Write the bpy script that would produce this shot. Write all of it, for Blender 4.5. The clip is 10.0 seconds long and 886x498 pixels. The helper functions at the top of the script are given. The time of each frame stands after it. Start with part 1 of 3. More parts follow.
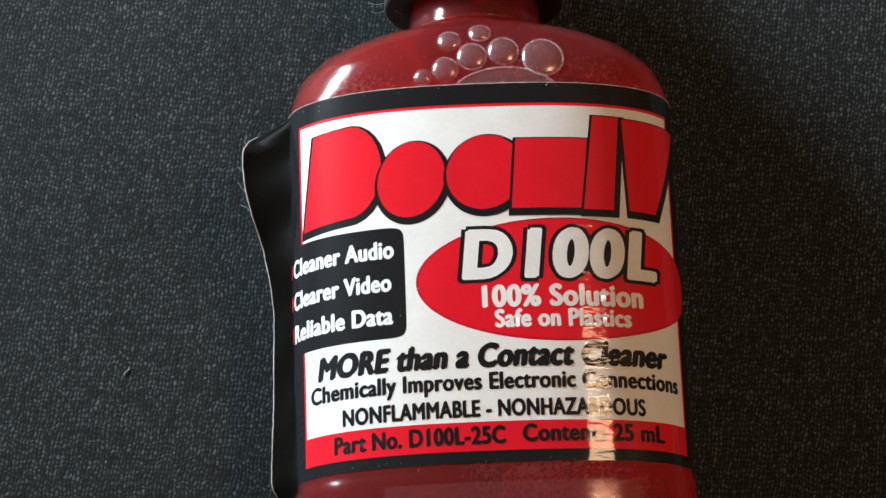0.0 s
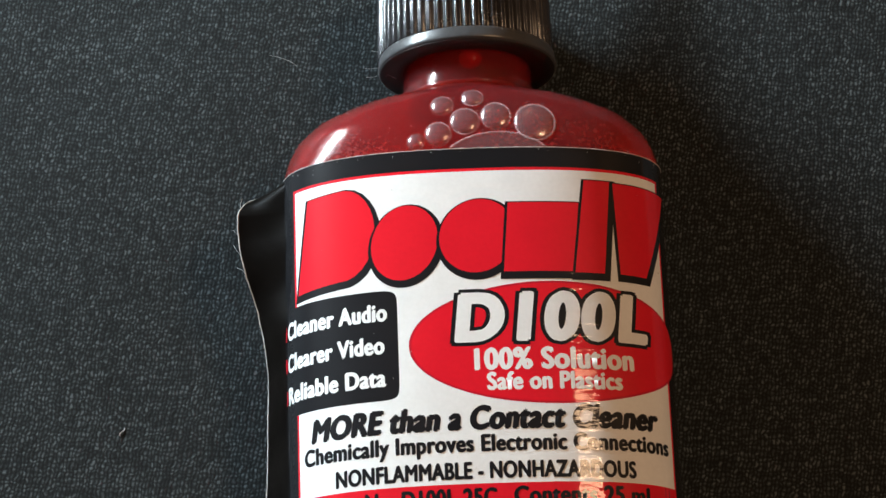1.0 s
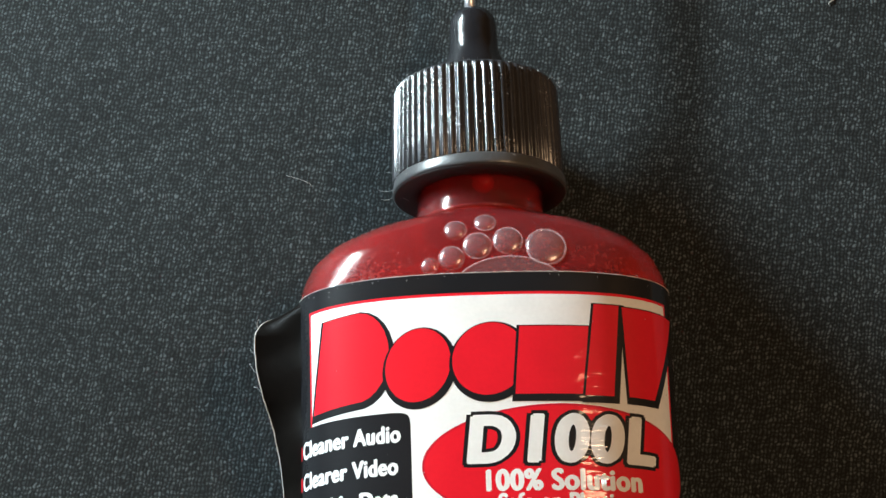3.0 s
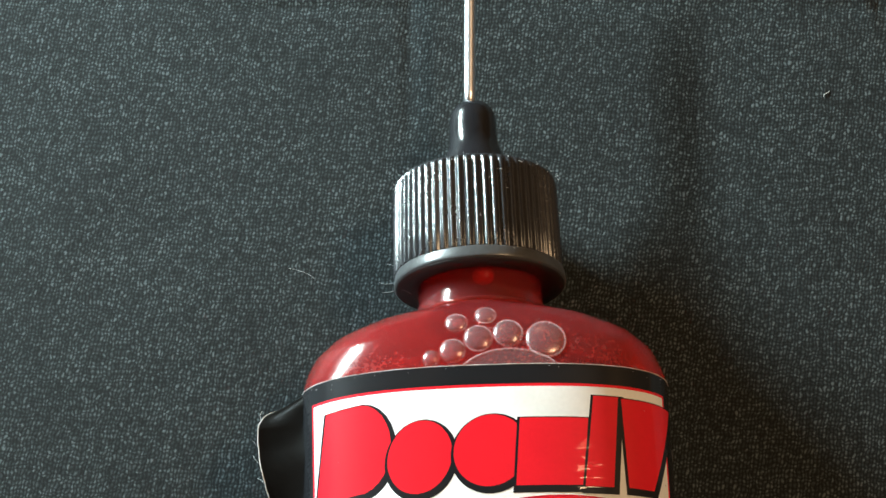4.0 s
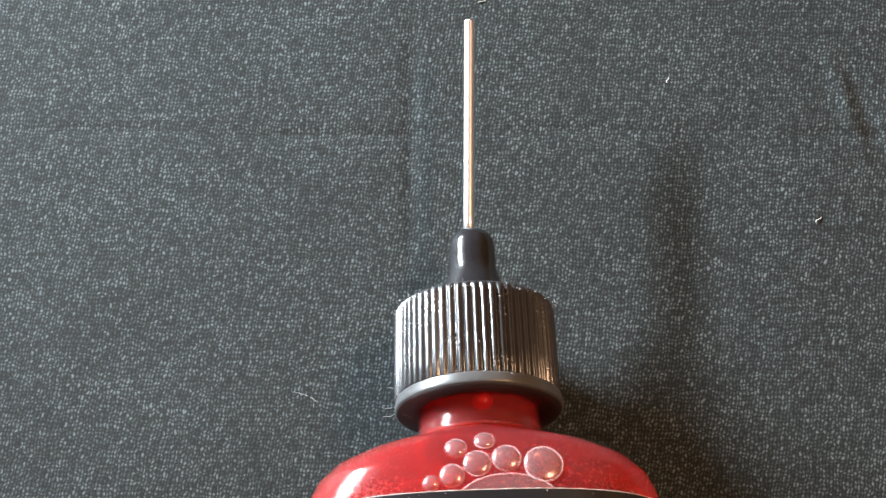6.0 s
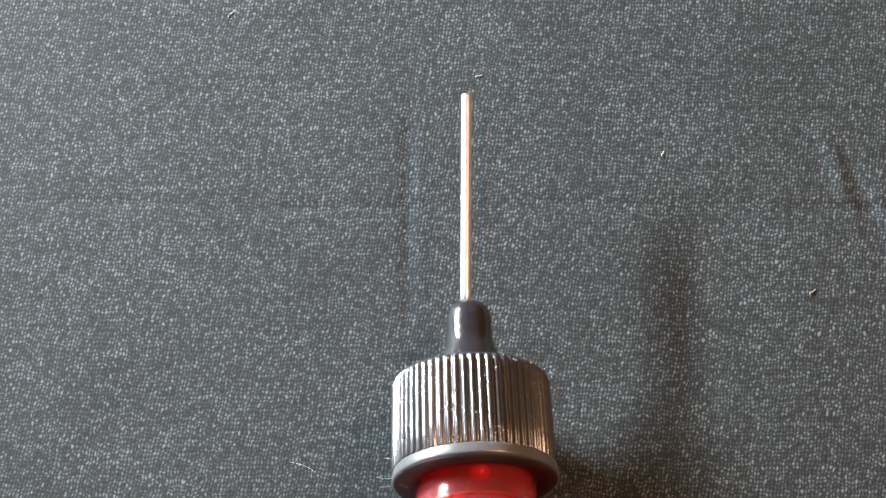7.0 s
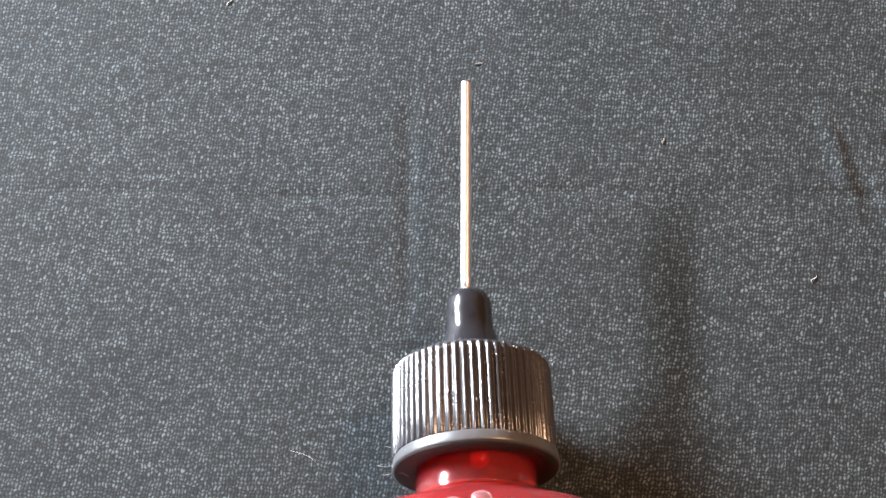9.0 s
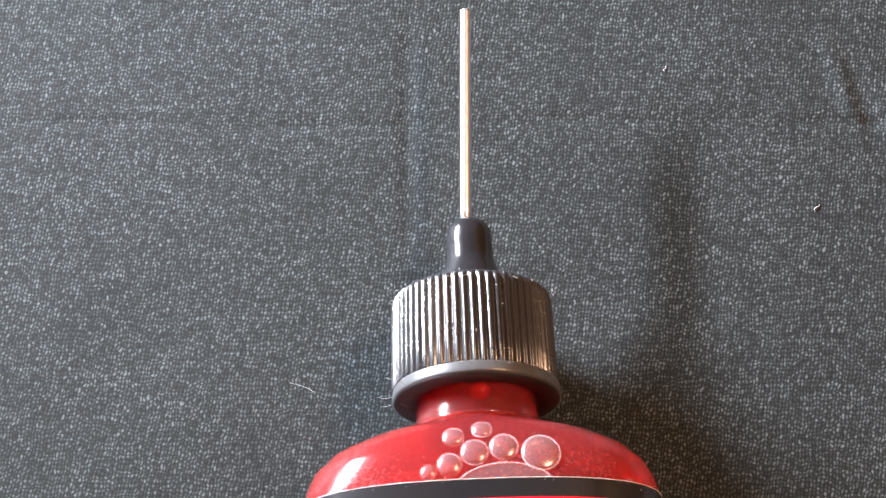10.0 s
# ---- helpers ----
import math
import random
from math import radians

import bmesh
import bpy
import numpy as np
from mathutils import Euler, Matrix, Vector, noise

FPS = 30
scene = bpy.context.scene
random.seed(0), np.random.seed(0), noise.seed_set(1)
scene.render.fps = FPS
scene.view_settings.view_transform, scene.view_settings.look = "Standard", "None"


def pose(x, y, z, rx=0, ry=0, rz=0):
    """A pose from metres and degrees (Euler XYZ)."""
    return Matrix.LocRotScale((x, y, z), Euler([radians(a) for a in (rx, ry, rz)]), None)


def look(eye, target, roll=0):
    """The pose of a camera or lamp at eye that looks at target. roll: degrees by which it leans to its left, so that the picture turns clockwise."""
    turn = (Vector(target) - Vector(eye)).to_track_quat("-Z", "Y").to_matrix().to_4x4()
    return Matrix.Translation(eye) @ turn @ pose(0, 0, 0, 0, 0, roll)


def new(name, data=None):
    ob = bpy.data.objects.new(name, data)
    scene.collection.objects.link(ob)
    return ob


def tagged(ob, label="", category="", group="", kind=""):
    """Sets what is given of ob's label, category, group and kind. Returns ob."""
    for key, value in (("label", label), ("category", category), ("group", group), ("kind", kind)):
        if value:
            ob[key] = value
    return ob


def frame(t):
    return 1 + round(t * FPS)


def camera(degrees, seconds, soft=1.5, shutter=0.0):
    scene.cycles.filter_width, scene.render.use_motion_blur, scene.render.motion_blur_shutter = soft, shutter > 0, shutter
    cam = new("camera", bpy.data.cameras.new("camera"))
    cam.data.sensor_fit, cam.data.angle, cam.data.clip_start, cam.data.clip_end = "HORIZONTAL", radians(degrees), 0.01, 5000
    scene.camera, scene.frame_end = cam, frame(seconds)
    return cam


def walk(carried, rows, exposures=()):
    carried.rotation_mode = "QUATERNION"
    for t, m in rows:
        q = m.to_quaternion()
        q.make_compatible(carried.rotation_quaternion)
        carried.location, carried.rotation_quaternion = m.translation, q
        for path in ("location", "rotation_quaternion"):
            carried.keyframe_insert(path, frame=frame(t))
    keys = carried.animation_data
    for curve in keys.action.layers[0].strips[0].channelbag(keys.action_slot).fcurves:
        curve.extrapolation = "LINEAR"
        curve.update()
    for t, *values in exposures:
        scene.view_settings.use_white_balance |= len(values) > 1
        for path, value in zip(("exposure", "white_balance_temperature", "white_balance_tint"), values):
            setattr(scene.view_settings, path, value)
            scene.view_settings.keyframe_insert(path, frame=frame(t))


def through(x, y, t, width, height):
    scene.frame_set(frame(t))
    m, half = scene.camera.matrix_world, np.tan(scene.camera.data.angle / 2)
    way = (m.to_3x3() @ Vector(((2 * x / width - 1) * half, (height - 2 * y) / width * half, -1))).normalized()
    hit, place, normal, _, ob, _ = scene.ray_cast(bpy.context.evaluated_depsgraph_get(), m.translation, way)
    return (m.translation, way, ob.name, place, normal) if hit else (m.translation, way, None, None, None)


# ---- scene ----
# Camera and its way: a long lens about a quarter of a metre above the cloth, tilting along a small bottle.
cam = camera(20.0, 10.0)
ROWS = [
    (0, -0.00226, -0.09526, 0.22867, 17.115, 0.139, -0.125),
    (0.5, -0.0013, -0.09383, 0.23023, 17.35, 0.321, -0.146),
    (1, -0.00173, -0.09461, 0.23114, 18.206, 0.085, -0.055),
    (1.5, -0.00192, -0.0946, 0.23158, 18.65, -0.033, 0.036),
    (2, -0.00263, -0.09412, 0.23247, 18.797, -0.091, 0.281),
    (2.5, -0.00239, -0.09285, 0.23508, 19.178, 0.09, 0.319),
    (4, -0.00282, -0.09105, 0.2407, 21.511, 0.111, 0.037),
    (4.5, -0.00254, -0.09112, 0.24173, 22.149, 0.158, 0.107),
    (5, -0.00256, -0.09135, 0.24163, 22.279, 0.122, 0.103),
    (5.5, -0.00259, -0.09027, 0.24389, 22.575, 0.212, -0.099),
    (6, -0.0027, -0.0897, 0.24688, 23.562, 0.12, 0.072),
    (7.5, -0.00238, -0.09105, 0.24932, 25.574, 0.06, 0.134),
    (8, -0.00237, -0.09104, 0.2493, 25.674, 0.042, 0.128),
    (8.5, -0.00267, -0.09134, 0.24845, 25.377, 0.04, 0.249),
    (9, -0.00232, -0.09153, 0.24767, 25.211, 0.164, 0.015),
    (9.5, -0.00215, -0.09119, 0.247, 24.587, 0.311, 0.056),
    (10, -0.00141, -0.09079, 0.24563, 23.657, 0.462, -0.174),
]
EXPOSURES = [(0.0, 0.18, 6350, 14), (2.5, 0.36, 6350, 13), (4.0, 0.80, 6350, 3), (5.0, 1.17, 6450, 5), (5.5, 1.22, 6500, 13), (6.0, 1.60, 6650, 18), (7.5, 1.92, 6750, 23), (10.0, 1.94, 6650, 27)]
walk(cam, [(t, pose(x, y, z, rx, ry, rz)) for t, x, y, z, rx, ry, rz in ROWS], EXPOSURES)

# ---- world and lights ----
world = bpy.data.worlds.new("world")
scene.world = world
world.use_nodes = True
wn = world.node_tree
sky = wn.nodes.new("ShaderNodeTexSky")
sky.sky_type, sky.sun_disc, sky.sun_elevation, sky.sun_rotation = "NISHITA", False, radians(35), radians(200)
wn.links.new(sky.outputs[0], wn.nodes["Background"].inputs[0])
wn.nodes["Background"].inputs[1].default_value = 0.08


def area_light(name, place, target, sx, sy, watts, colour):
    data = bpy.data.lights.new(name, "AREA")
    data.shape, data.size, data.size_y, data.energy, data.color = "RECTANGLE", sx, sy, watts, colour
    ob = new(name, data)
    ob.matrix_world = look(place, target)
    return ob


# cool side lamp in an invented wall slot, and a long warm ceiling lamp
SLOT_X, SLOT_Y, SLOT_Z, SLOT_W, SLOT_H = -0.25, 0.161, 0.102, 0.155, 0.028
area_light("cool_side_light", (SLOT_X, SLOT_Y, SLOT_Z), (0.0, SLOT_Y - 0.105, SLOT_Z - 0.085), SLOT_W, SLOT_H, 3.7, (0.80, 0.965, 1.0))
area_light("ceiling_lamp_light", (1.12, 0.21, 1.985), (1.12, 0.21, 0.0), 0.50, 0.70, 17.2, (1.0, 0.63, 0.35))


# ---- materials ----
def material(name, colour=(0.5, 0.5, 0.5), rough=0.5, metal=0.0, **more):
    m = bpy.data.materials.new(name)
    m.use_nodes = True
    b = m.node_tree.nodes["Principled BSDF"]
    b.inputs["Base Color"].default_value = (*colour, 1)
    b.inputs["Roughness"].default_value = rough
    b.inputs["Metallic"].default_value = metal
    for key, value in more.items():
        b.inputs[key.replace("_", " ")].default_value = value
    return m


def node(m, kind, **settings):
    n = m.node_tree.nodes.new(kind)
    for key, value in settings.items():
        if key == "operation":
            n.operation = value
        elif key == "blend":
            n.data_type, n.blend_type = "RGBA", value
    return n


def link(m, a, b):
    m.node_tree.links.new(a, b)


def calc(m, op, a, b=None, c=None):
    n = node(m, "ShaderNodeMath", operation=op)
    for i, v in enumerate((a, b, c)):
        if v is None:
            continue
        if isinstance(v, (int, float)):
            n.inputs[i].default_value = v
        else:
            link(m, v, n.inputs[i])
    return n.outputs[0]


def noise_of(m, scale, detail=3, rough=0.5, vector=None):
    n = node(m, "ShaderNodeTexNoise")
    n.inputs["Scale"].default_value, n.inputs["Detail"].default_value, n.inputs["Roughness"].default_value = scale, detail, rough
    link(m, vector if vector is not None else node(m, "ShaderNodeTexCoord").outputs["Object"], n.inputs["Vector"])
    return n.outputs["Fac"]


def ramp(m, fac, stops):
    n = node(m, "ShaderNodeValToRGB")
    while len(n.color_ramp.elements) < len(stops):
        n.color_ramp.elements.new(0.5)
    for e, (p, c) in zip(n.color_ramp.elements, stops):
        e.position, e.color = p, (*c, 1)
    link(m, fac, n.inputs[0])
    return n.outputs[0]


def shader_of(m):
    return m.node_tree.nodes["Principled BSDF"]


def bump(m, height, distance, strength=1.0, target="Normal"):
    n = node(m, "ShaderNodeBump")
    n.inputs["Distance"].default_value, n.inputs["Strength"].default_value = distance, strength
    link(m, height, n.inputs["Height"])
    link(m, n.outputs[0], shader_of(m).inputs[target])


def varied(name, colour, rough, scale, spread=0.12, relief=0.0, relief_scale=None, rough_spread=0.08, **more):
    """A plain surface with colour, gloss and relief that vary a little at two scales."""
    m = material(name, colour, rough, **more)
    f = calc(m, "ADD", calc(m, "MULTIPLY", noise_of(m, scale, 4), 0.6), calc(m, "MULTIPLY", noise_of(m, scale * 7, 3), 0.4))
    lo, hi = [c * (1 - spread) for c in colour], [min(1, c * (1 + spread)) for c in colour]
    link(m, ramp(m, f, ((0.3, lo), (0.7, hi))), shader_of(m).inputs["Base Color"])
    r = calc(m, "ADD", calc(m, "MULTIPLY", noise_of(m, scale * 2.3, 4), 2 * rough_spread), rough - rough_spread)
    link(m, r, shader_of(m).inputs["Roughness"])
    if relief:
        bump(m, noise_of(m, relief_scale or scale * 3, 4, 0.6), relief)
    return m


def cloth_material():
    """Black knitted cloth: leaning, uneven columns of short shiny stitches about a third of a millimetre wide."""
    m = material("black_cloth", (0.02, 0.024, 0.026), 0.75)
    s = shader_of(m)
    tc = node(m, "ShaderNodeTexCoord").outputs["Object"]
    sep = node(m, "ShaderNodeSeparateXYZ")
    link(m, tc, sep.inputs[0])
    x, y = sep.outputs[0], sep.outputs[1]
    centred = lambda scale, detail, size: calc(m, "MULTIPLY", calc(m, "SUBTRACT", noise_of(m, scale, detail), 0.5), size)
    wob = calc(m, "ADD", centred(240, 3, 0.0009), centred(1500, 2, 0.00050))
    wob2 = calc(m, "ADD", centred(310, 3, 0.0008), centred(1350, 2, 0.0010))
    xs = calc(m, "ADD", calc(m, "ADD", x, calc(m, "MULTIPLY", y, -0.16)), wob)
    u = calc(m, "DIVIDE", xs, 0.00037)
    fu = calc(m, "FLOOR", u)
    column = node(m, "ShaderNodeTexWhiteNoise")
    column.noise_dimensions = "1D"
    link(m, fu, column.inputs["W"])
    v = calc(m, "ADD", calc(m, "DIVIDE", calc(m, "ADD", y, wob2), 0.00050), calc(m, "MULTIPLY", column.outputs["Value"], 0.55))
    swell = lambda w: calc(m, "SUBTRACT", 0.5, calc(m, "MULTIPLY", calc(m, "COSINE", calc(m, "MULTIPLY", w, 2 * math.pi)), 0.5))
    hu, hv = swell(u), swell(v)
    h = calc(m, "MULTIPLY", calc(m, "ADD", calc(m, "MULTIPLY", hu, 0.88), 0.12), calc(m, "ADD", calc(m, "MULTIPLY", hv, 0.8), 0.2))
    cell = node(m, "ShaderNodeCombineXYZ")
    link(m, fu, cell.inputs[0])
    link(m, calc(m, "FLOOR", v), cell.inputs[1])
    stitch = node(m, "ShaderNodeTexWhiteNoise")
    link(m, cell.outputs[0], stitch.inputs["Vector"])
    rnd = stitch.outputs["Value"]

    def stretched(sx, sy, detail):
        n = node(m, "ShaderNodeMapping")
        n.inputs["Scale"].default_value = (sx, sy, 1)
        link(m, tc, n.inputs["Vector"])
        return noise_of(m, 1.0, detail, 0.6, n.outputs[0])

    # faint course lines across, tufts a few stitches large, and thread glints painted in
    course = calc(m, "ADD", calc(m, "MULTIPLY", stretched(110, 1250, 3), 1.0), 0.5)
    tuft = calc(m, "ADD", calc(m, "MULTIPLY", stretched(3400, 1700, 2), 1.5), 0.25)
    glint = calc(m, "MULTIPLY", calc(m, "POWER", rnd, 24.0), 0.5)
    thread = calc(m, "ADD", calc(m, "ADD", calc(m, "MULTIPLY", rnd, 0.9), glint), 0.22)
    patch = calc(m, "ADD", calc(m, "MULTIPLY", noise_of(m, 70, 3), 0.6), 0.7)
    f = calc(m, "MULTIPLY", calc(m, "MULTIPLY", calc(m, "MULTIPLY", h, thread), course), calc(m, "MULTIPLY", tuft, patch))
    # stitch height h also sets colour: shade painted into gaps, light onto crowns
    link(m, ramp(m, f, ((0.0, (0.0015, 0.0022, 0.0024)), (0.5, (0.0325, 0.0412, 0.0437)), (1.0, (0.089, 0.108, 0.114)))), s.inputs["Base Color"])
    s.inputs["Sheen Weight"].default_value = 0.04
    s.inputs["Specular IOR Level"].default_value = 0.2
    bump(m, calc(m, "ADD", h, calc(m, "MULTIPLY", tuft, 0.25)), 0.00006, 0.5)
    return m


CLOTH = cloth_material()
PAINT = varied("wall_paint", (0.15, 0.135, 0.12), 0.8, 3, 0.05, 0.0006, 160)
CEIL = varied("ceiling_paint", (0.25, 0.24, 0.22), 0.85, 3, 0.04, 0.0006, 160)
BOARDS = varied("table_board", (0.25, 0.16, 0.09), 0.5, 8, 0.2)
LAMP_BODY = varied("lamp_housing", (0.7, 0.68, 0.64), 0.4, 20, 0.05)


def clear_plastic(name, tones, rough, through, share_glow, share_clear, glow_colour, coat, bends=0.0):
    """Milky clear plastic or liquid: part scattering, part glowing through, part see-through."""
    m = material(name, tones[0], rough)
    s = shader_of(m)
    dust = calc(m, "MULTIPLY", noise_of(m, 2600, 2, 0.7), calc(m, "ADD", noise_of(m, 120, 3), 0.5))
    tone = calc(m, "ADD", calc(m, "MULTIPLY", noise_of(m, 70, 4), 0.5), calc(m, "MULTIPLY", dust, 0.5))
    link(m, ramp(m, tone, ((0.32, tones[0]), (0.58, tones[1]), (0.75, tones[2]))), s.inputs["Base Color"])
    link(m, calc(m, "ADD", calc(m, "MULTIPLY", dust, 0.10), rough), s.inputs["Roughness"])
    bump(m, noise_of(m, 700, 3), 0.000010)
    s.inputs["IOR"].default_value = 1.5
    s.inputs["Coat Weight"].default_value = coat
    s.inputs["Coat Roughness"].default_value = 0.09
    glow, clear = node(m, "ShaderNodeBsdfTranslucent"), node(m, "ShaderNodeBsdfTransparent")
    glow.inputs["Color"].default_value = (*glow_colour, 1)
    clear.inputs["Color"].default_value = (*through, 1)
    one, two = node(m, "ShaderNodeMixShader"), node(m, "ShaderNodeMixShader")
    one.inputs[0].default_value, two.inputs[0].default_value = share_glow, share_clear
    link(m, s.outputs[0], one.inputs[1])
    link(m, glow.outputs[0], one.inputs[2])
    link(m, one.outputs[0], two.inputs[1])
    seen = clear.outputs[0]
    if bends:
        lens, both = node(m, "ShaderNodeBsdfRefraction"), node(m, "ShaderNodeMixShader")
        lens.inputs["Color"].default_value, lens.inputs["IOR"].default_value, lens.inputs["Roughness"].default_value = (*through, 1), 1.42, 0.04
        both.inputs[0].default_value = bends
        link(m, clear.outputs[0], both.inputs[1])
        link(m, lens.outputs[0], both.inputs[2])
        seen = both.outputs[0]
    link(m, seen, two.inputs[2])
    top = two.outputs[0]
    if coat:
        edge, gloss, three = node(m, "ShaderNodeFresnel"), node(m, "ShaderNodeBsdfGlossy"), node(m, "ShaderNodeMixShader")
        edge.inputs["IOR"].default_value = 1.5
        gloss.inputs["Color"].default_value = (1, 1, 1, 1)
        link(m, calc(m, "ADD", calc(m, "MULTIPLY", dust, 0.14), 0.07), gloss.inputs["Roughness"])
        link(m, calc(m, "MULTIPLY", edge.outputs[0], 0.9), three.inputs[0])
        link(m, top, three.inputs[1])
        link(m, gloss.outputs[0], three.inputs[2])
        top = three.outputs[0]
    link(m, top, m.node_tree.nodes["Material Output"].inputs["Surface"])
    return m


RED_PLASTIC = clear_plastic("clear_bottle_plastic", ((0.62, 0.10, 0.11), (0.70, 0.17, 0.18), (0.82, 0.42, 0.42)), 0.03, (1.0, 0.80, 0.78), 0.80, 0.55, (1.0, 0.13, 0.06), 1.0, 0.15)
RED_LIQUID = clear_plastic("red_liquid", ((0.90, 0.022, 0.026), (0.95, 0.030, 0.034), (0.98, 0.045, 0.050)), 0.08, (1.0, 0.22, 0.16), 0.80, 0.78, (1.0, 0.10, 0.05), 0.0)
CAP_BLACK = varied("black_cap_plastic", (0.024, 0.024, 0.027), 0.22, 300, 0.3, 0.00004, 1500, 0.08, IOR=1.75)
NOZZLE_BLACK = varied("black_nozzle_plastic", (0.012, 0.012, 0.014), 0.17, 300, 0.3, 0.00005, 700, 0.06, IOR=1.6)
# lighter than the cap: the collar's broad sheen is put into its colour
CAP_COLLAR = varied("black_collar_with_sheen", (0.06, 0.06, 0.062), 0.32, 300, 0.2, 0.00003, 1500, 0.06)
SHEET_PLASTIC = clear_plastic("hazy_base_plastic", ((0.60, 0.20, 0.22), (0.68, 0.26, 0.28), (0.80, 0.42, 0.42)), 0.03, (0.99, 0.84, 0.83), 0.45, 0.80, (1.0, 0.20, 0.12), 1.0)


def bubble_film():
    """The thin clear skin of an air bubble: see-through, milky, glossier where it curves away."""
    m = material("bubble_film", (0.88, 0.72, 0.78), 0.05)
    clear, gloss, bend = node(m, "ShaderNodeBsdfTransparent"), node(m, "ShaderNodeBsdfGlossy"), node(m, "ShaderNodeLayerWeight")
    gloss.inputs["Roughness"].default_value, gloss.inputs["Color"].default_value = 0.22, (1.0, 0.92, 0.95, 1)
    bend.inputs["Blend"].default_value = 0.45
    milky, top = node(m, "ShaderNodeMixShader"), node(m, "ShaderNodeMixShader")
    milky.inputs[0].default_value = 0.07
    link(m, clear.outputs[0], milky.inputs[1])
    link(m, shader_of(m).outputs[0], milky.inputs[2])
    link(m, calc(m, "ADD", calc(m, "MULTIPLY", calc(m, "POWER", bend.outputs["Facing"], 1.5), 0.60), 0.08), top.inputs[0])
    link(m, milky.outputs[0], top.inputs[1])
    link(m, gloss.outputs[0], top.inputs[2])
    link(m, top.outputs[0], m.node_tree.nodes["Material Output"].inputs["Surface"])
    return m


BUBBLE = bubble_film()
# pale ring colour stands in for the bright reflection round a bubble's edge
BUBBLE_RIM_GLINT = material("bubble_rim_glint", (1.0, 0.72, 0.76), 0.08, Alpha=0.30, Coat_Weight=0.5)
SEAL_RED = varied("red_seal_plastic", (0.62, 0.02, 0.025), 0.25, 300, 0.1)
STEEL = varied("needle_steel", (0.80, 0.80, 0.84), 0.36, 900, 0.06, 0.0, None, 0.06, metal=1.0)
# one dark colour for shade in the needle's hole and under the collar
SHADE_DARK = material("shade_dark", (0.02, 0.02, 0.02), 0.6)


def ink(name, colour, rough=0.4):
    m = varied(name, colour, rough, 350, 0.05, 0.0, None, 0.05)
    ripple = node(m, "ShaderNodeMapping")
    ripple.inputs["Scale"].default_value = (260, 1000, 260)
    link(m, node(m, "ShaderNodeTexCoord").outputs["Object"], ripple.inputs["Vector"])
    bump(m, noise_of(m, 1.0, 3, 0.55, ripple.outputs[0]), 0.000034, 1.0, "Coat Normal")
    shader_of(m).inputs["Coat Weight"].default_value = 1.0
    shader_of(m).inputs["Coat Roughness"].default_value = 0.05
    shader_of(m).inputs["Specular IOR Level"].default_value = 0.06
    return m


INK_BLACK = ink("label_black", (0.013, 0.013, 0.015))
INK_WHITE = ink("label_white", (0.86, 0.86, 0.85))
INK_RED = ink("label_red", (0.77, 0.013, 0.026))
INK_DARKRED = ink("label_edge_red", (0.52, 0.012, 0.03))
FLAP_BLACK = varied("peeled_label_film", (0.010, 0.008, 0.007), 0.40, 200, 0.2, 0.00008, 160, 0.05, Specular_IOR_Level=0.05)
PAPER_EDGE = varied("label_paper_edge", (0.55, 0.53, 0.50), 0.7, 900, 0.3)
PAPER_BACK = varied("label_back_paper", (0.80, 0.79, 0.77), 0.8, 300, 0.05)
LINT = varied("lint_fibre", (0.42, 0.42, 0.41), 0.8, 900, 0.2)


# ---- mesh helpers ----
def part(name, bm, mat, parent=None, label="", smooth=True):
    me = bpy.data.meshes.new(name)
    bmesh.ops.recalc_face_normals(bm, faces=bm.faces)
    bm.to_mesh(me)
    bm.free()
    if smooth:
        me.shade_smooth()
    me.materials.append(mat)
    ob = new(name, me)
    if parent is not None:
        ob.parent = parent
    if label:
        ob["label"] = label
    return ob


def add_box(bm, lo, hi):
    c = [(a + b) / 2 for a, b in zip(lo, hi)]
    s = [b - a for a, b in zip(lo, hi)]
    bmesh.ops.create_cube(bm, size=1, matrix=Matrix.Translation(c) @ Matrix.Diagonal((*s, 1)))


def loft(rings, cap_start=True, cap_end=True, closed=True):
    """A skin over rings of equally many points."""
    bm = bmesh.new()
    vs = [[bm.verts.new(p) for p in r] for r in rings]
    n = len(vs[0])
    for a, b in zip(vs, vs[1:]):
        for i in range(n if closed else n - 1):
            j = (i + 1) % n
            bm.faces.new((a[i], a[j], b[j], b[i]))
    if cap_start:
        bm.faces.new(vs[0][::-1])
    if cap_end:
        bm.faces.new(vs[-1])
    return bm


def turned(profile, n=64):
    """A body of revolution about the y axis from (y, radius) pairs, in millimetres."""
    return loft([[(r * MM * math.cos(2 * math.pi * i / n), y * MM, r * MM * math.sin(2 * math.pi * i / n)) for i in range(n)] for y, r in profile])


def tube(points, radius, n=8):
    rings = []
    for i, p in enumerate(points):
        a, b = Vector(points[max(0, i - 1)]), Vector(points[min(len(points) - 1, i + 1)])
        q = (b - a).to_track_quat("Z", "Y").to_matrix()
        r = radius(i / (len(points) - 1)) if callable(radius) else radius
        rings.append([Vector(p) + q @ Vector((r * math.cos(2 * math.pi * k / n), r * math.sin(2 * math.pi * k / n), 0)) for k in range(n)])
    return loft(rings)


MM = 0.001

# ---- the unseen room, added to close in the table ----
X0, X1, Y0, Y1, Z0, Z1 = SLOT_X + 0.02, 1.7, -1.1, 1.3, -0.75, 2.05
T = 0.15


def structure(name, boxes, mat, label):
    bm = bmesh.new()
    for lo, hi in boxes:
        add_box(bm, lo, hi)
    return tagged(part(name, bm, mat, smooth=False), label, "room", kind="structure")


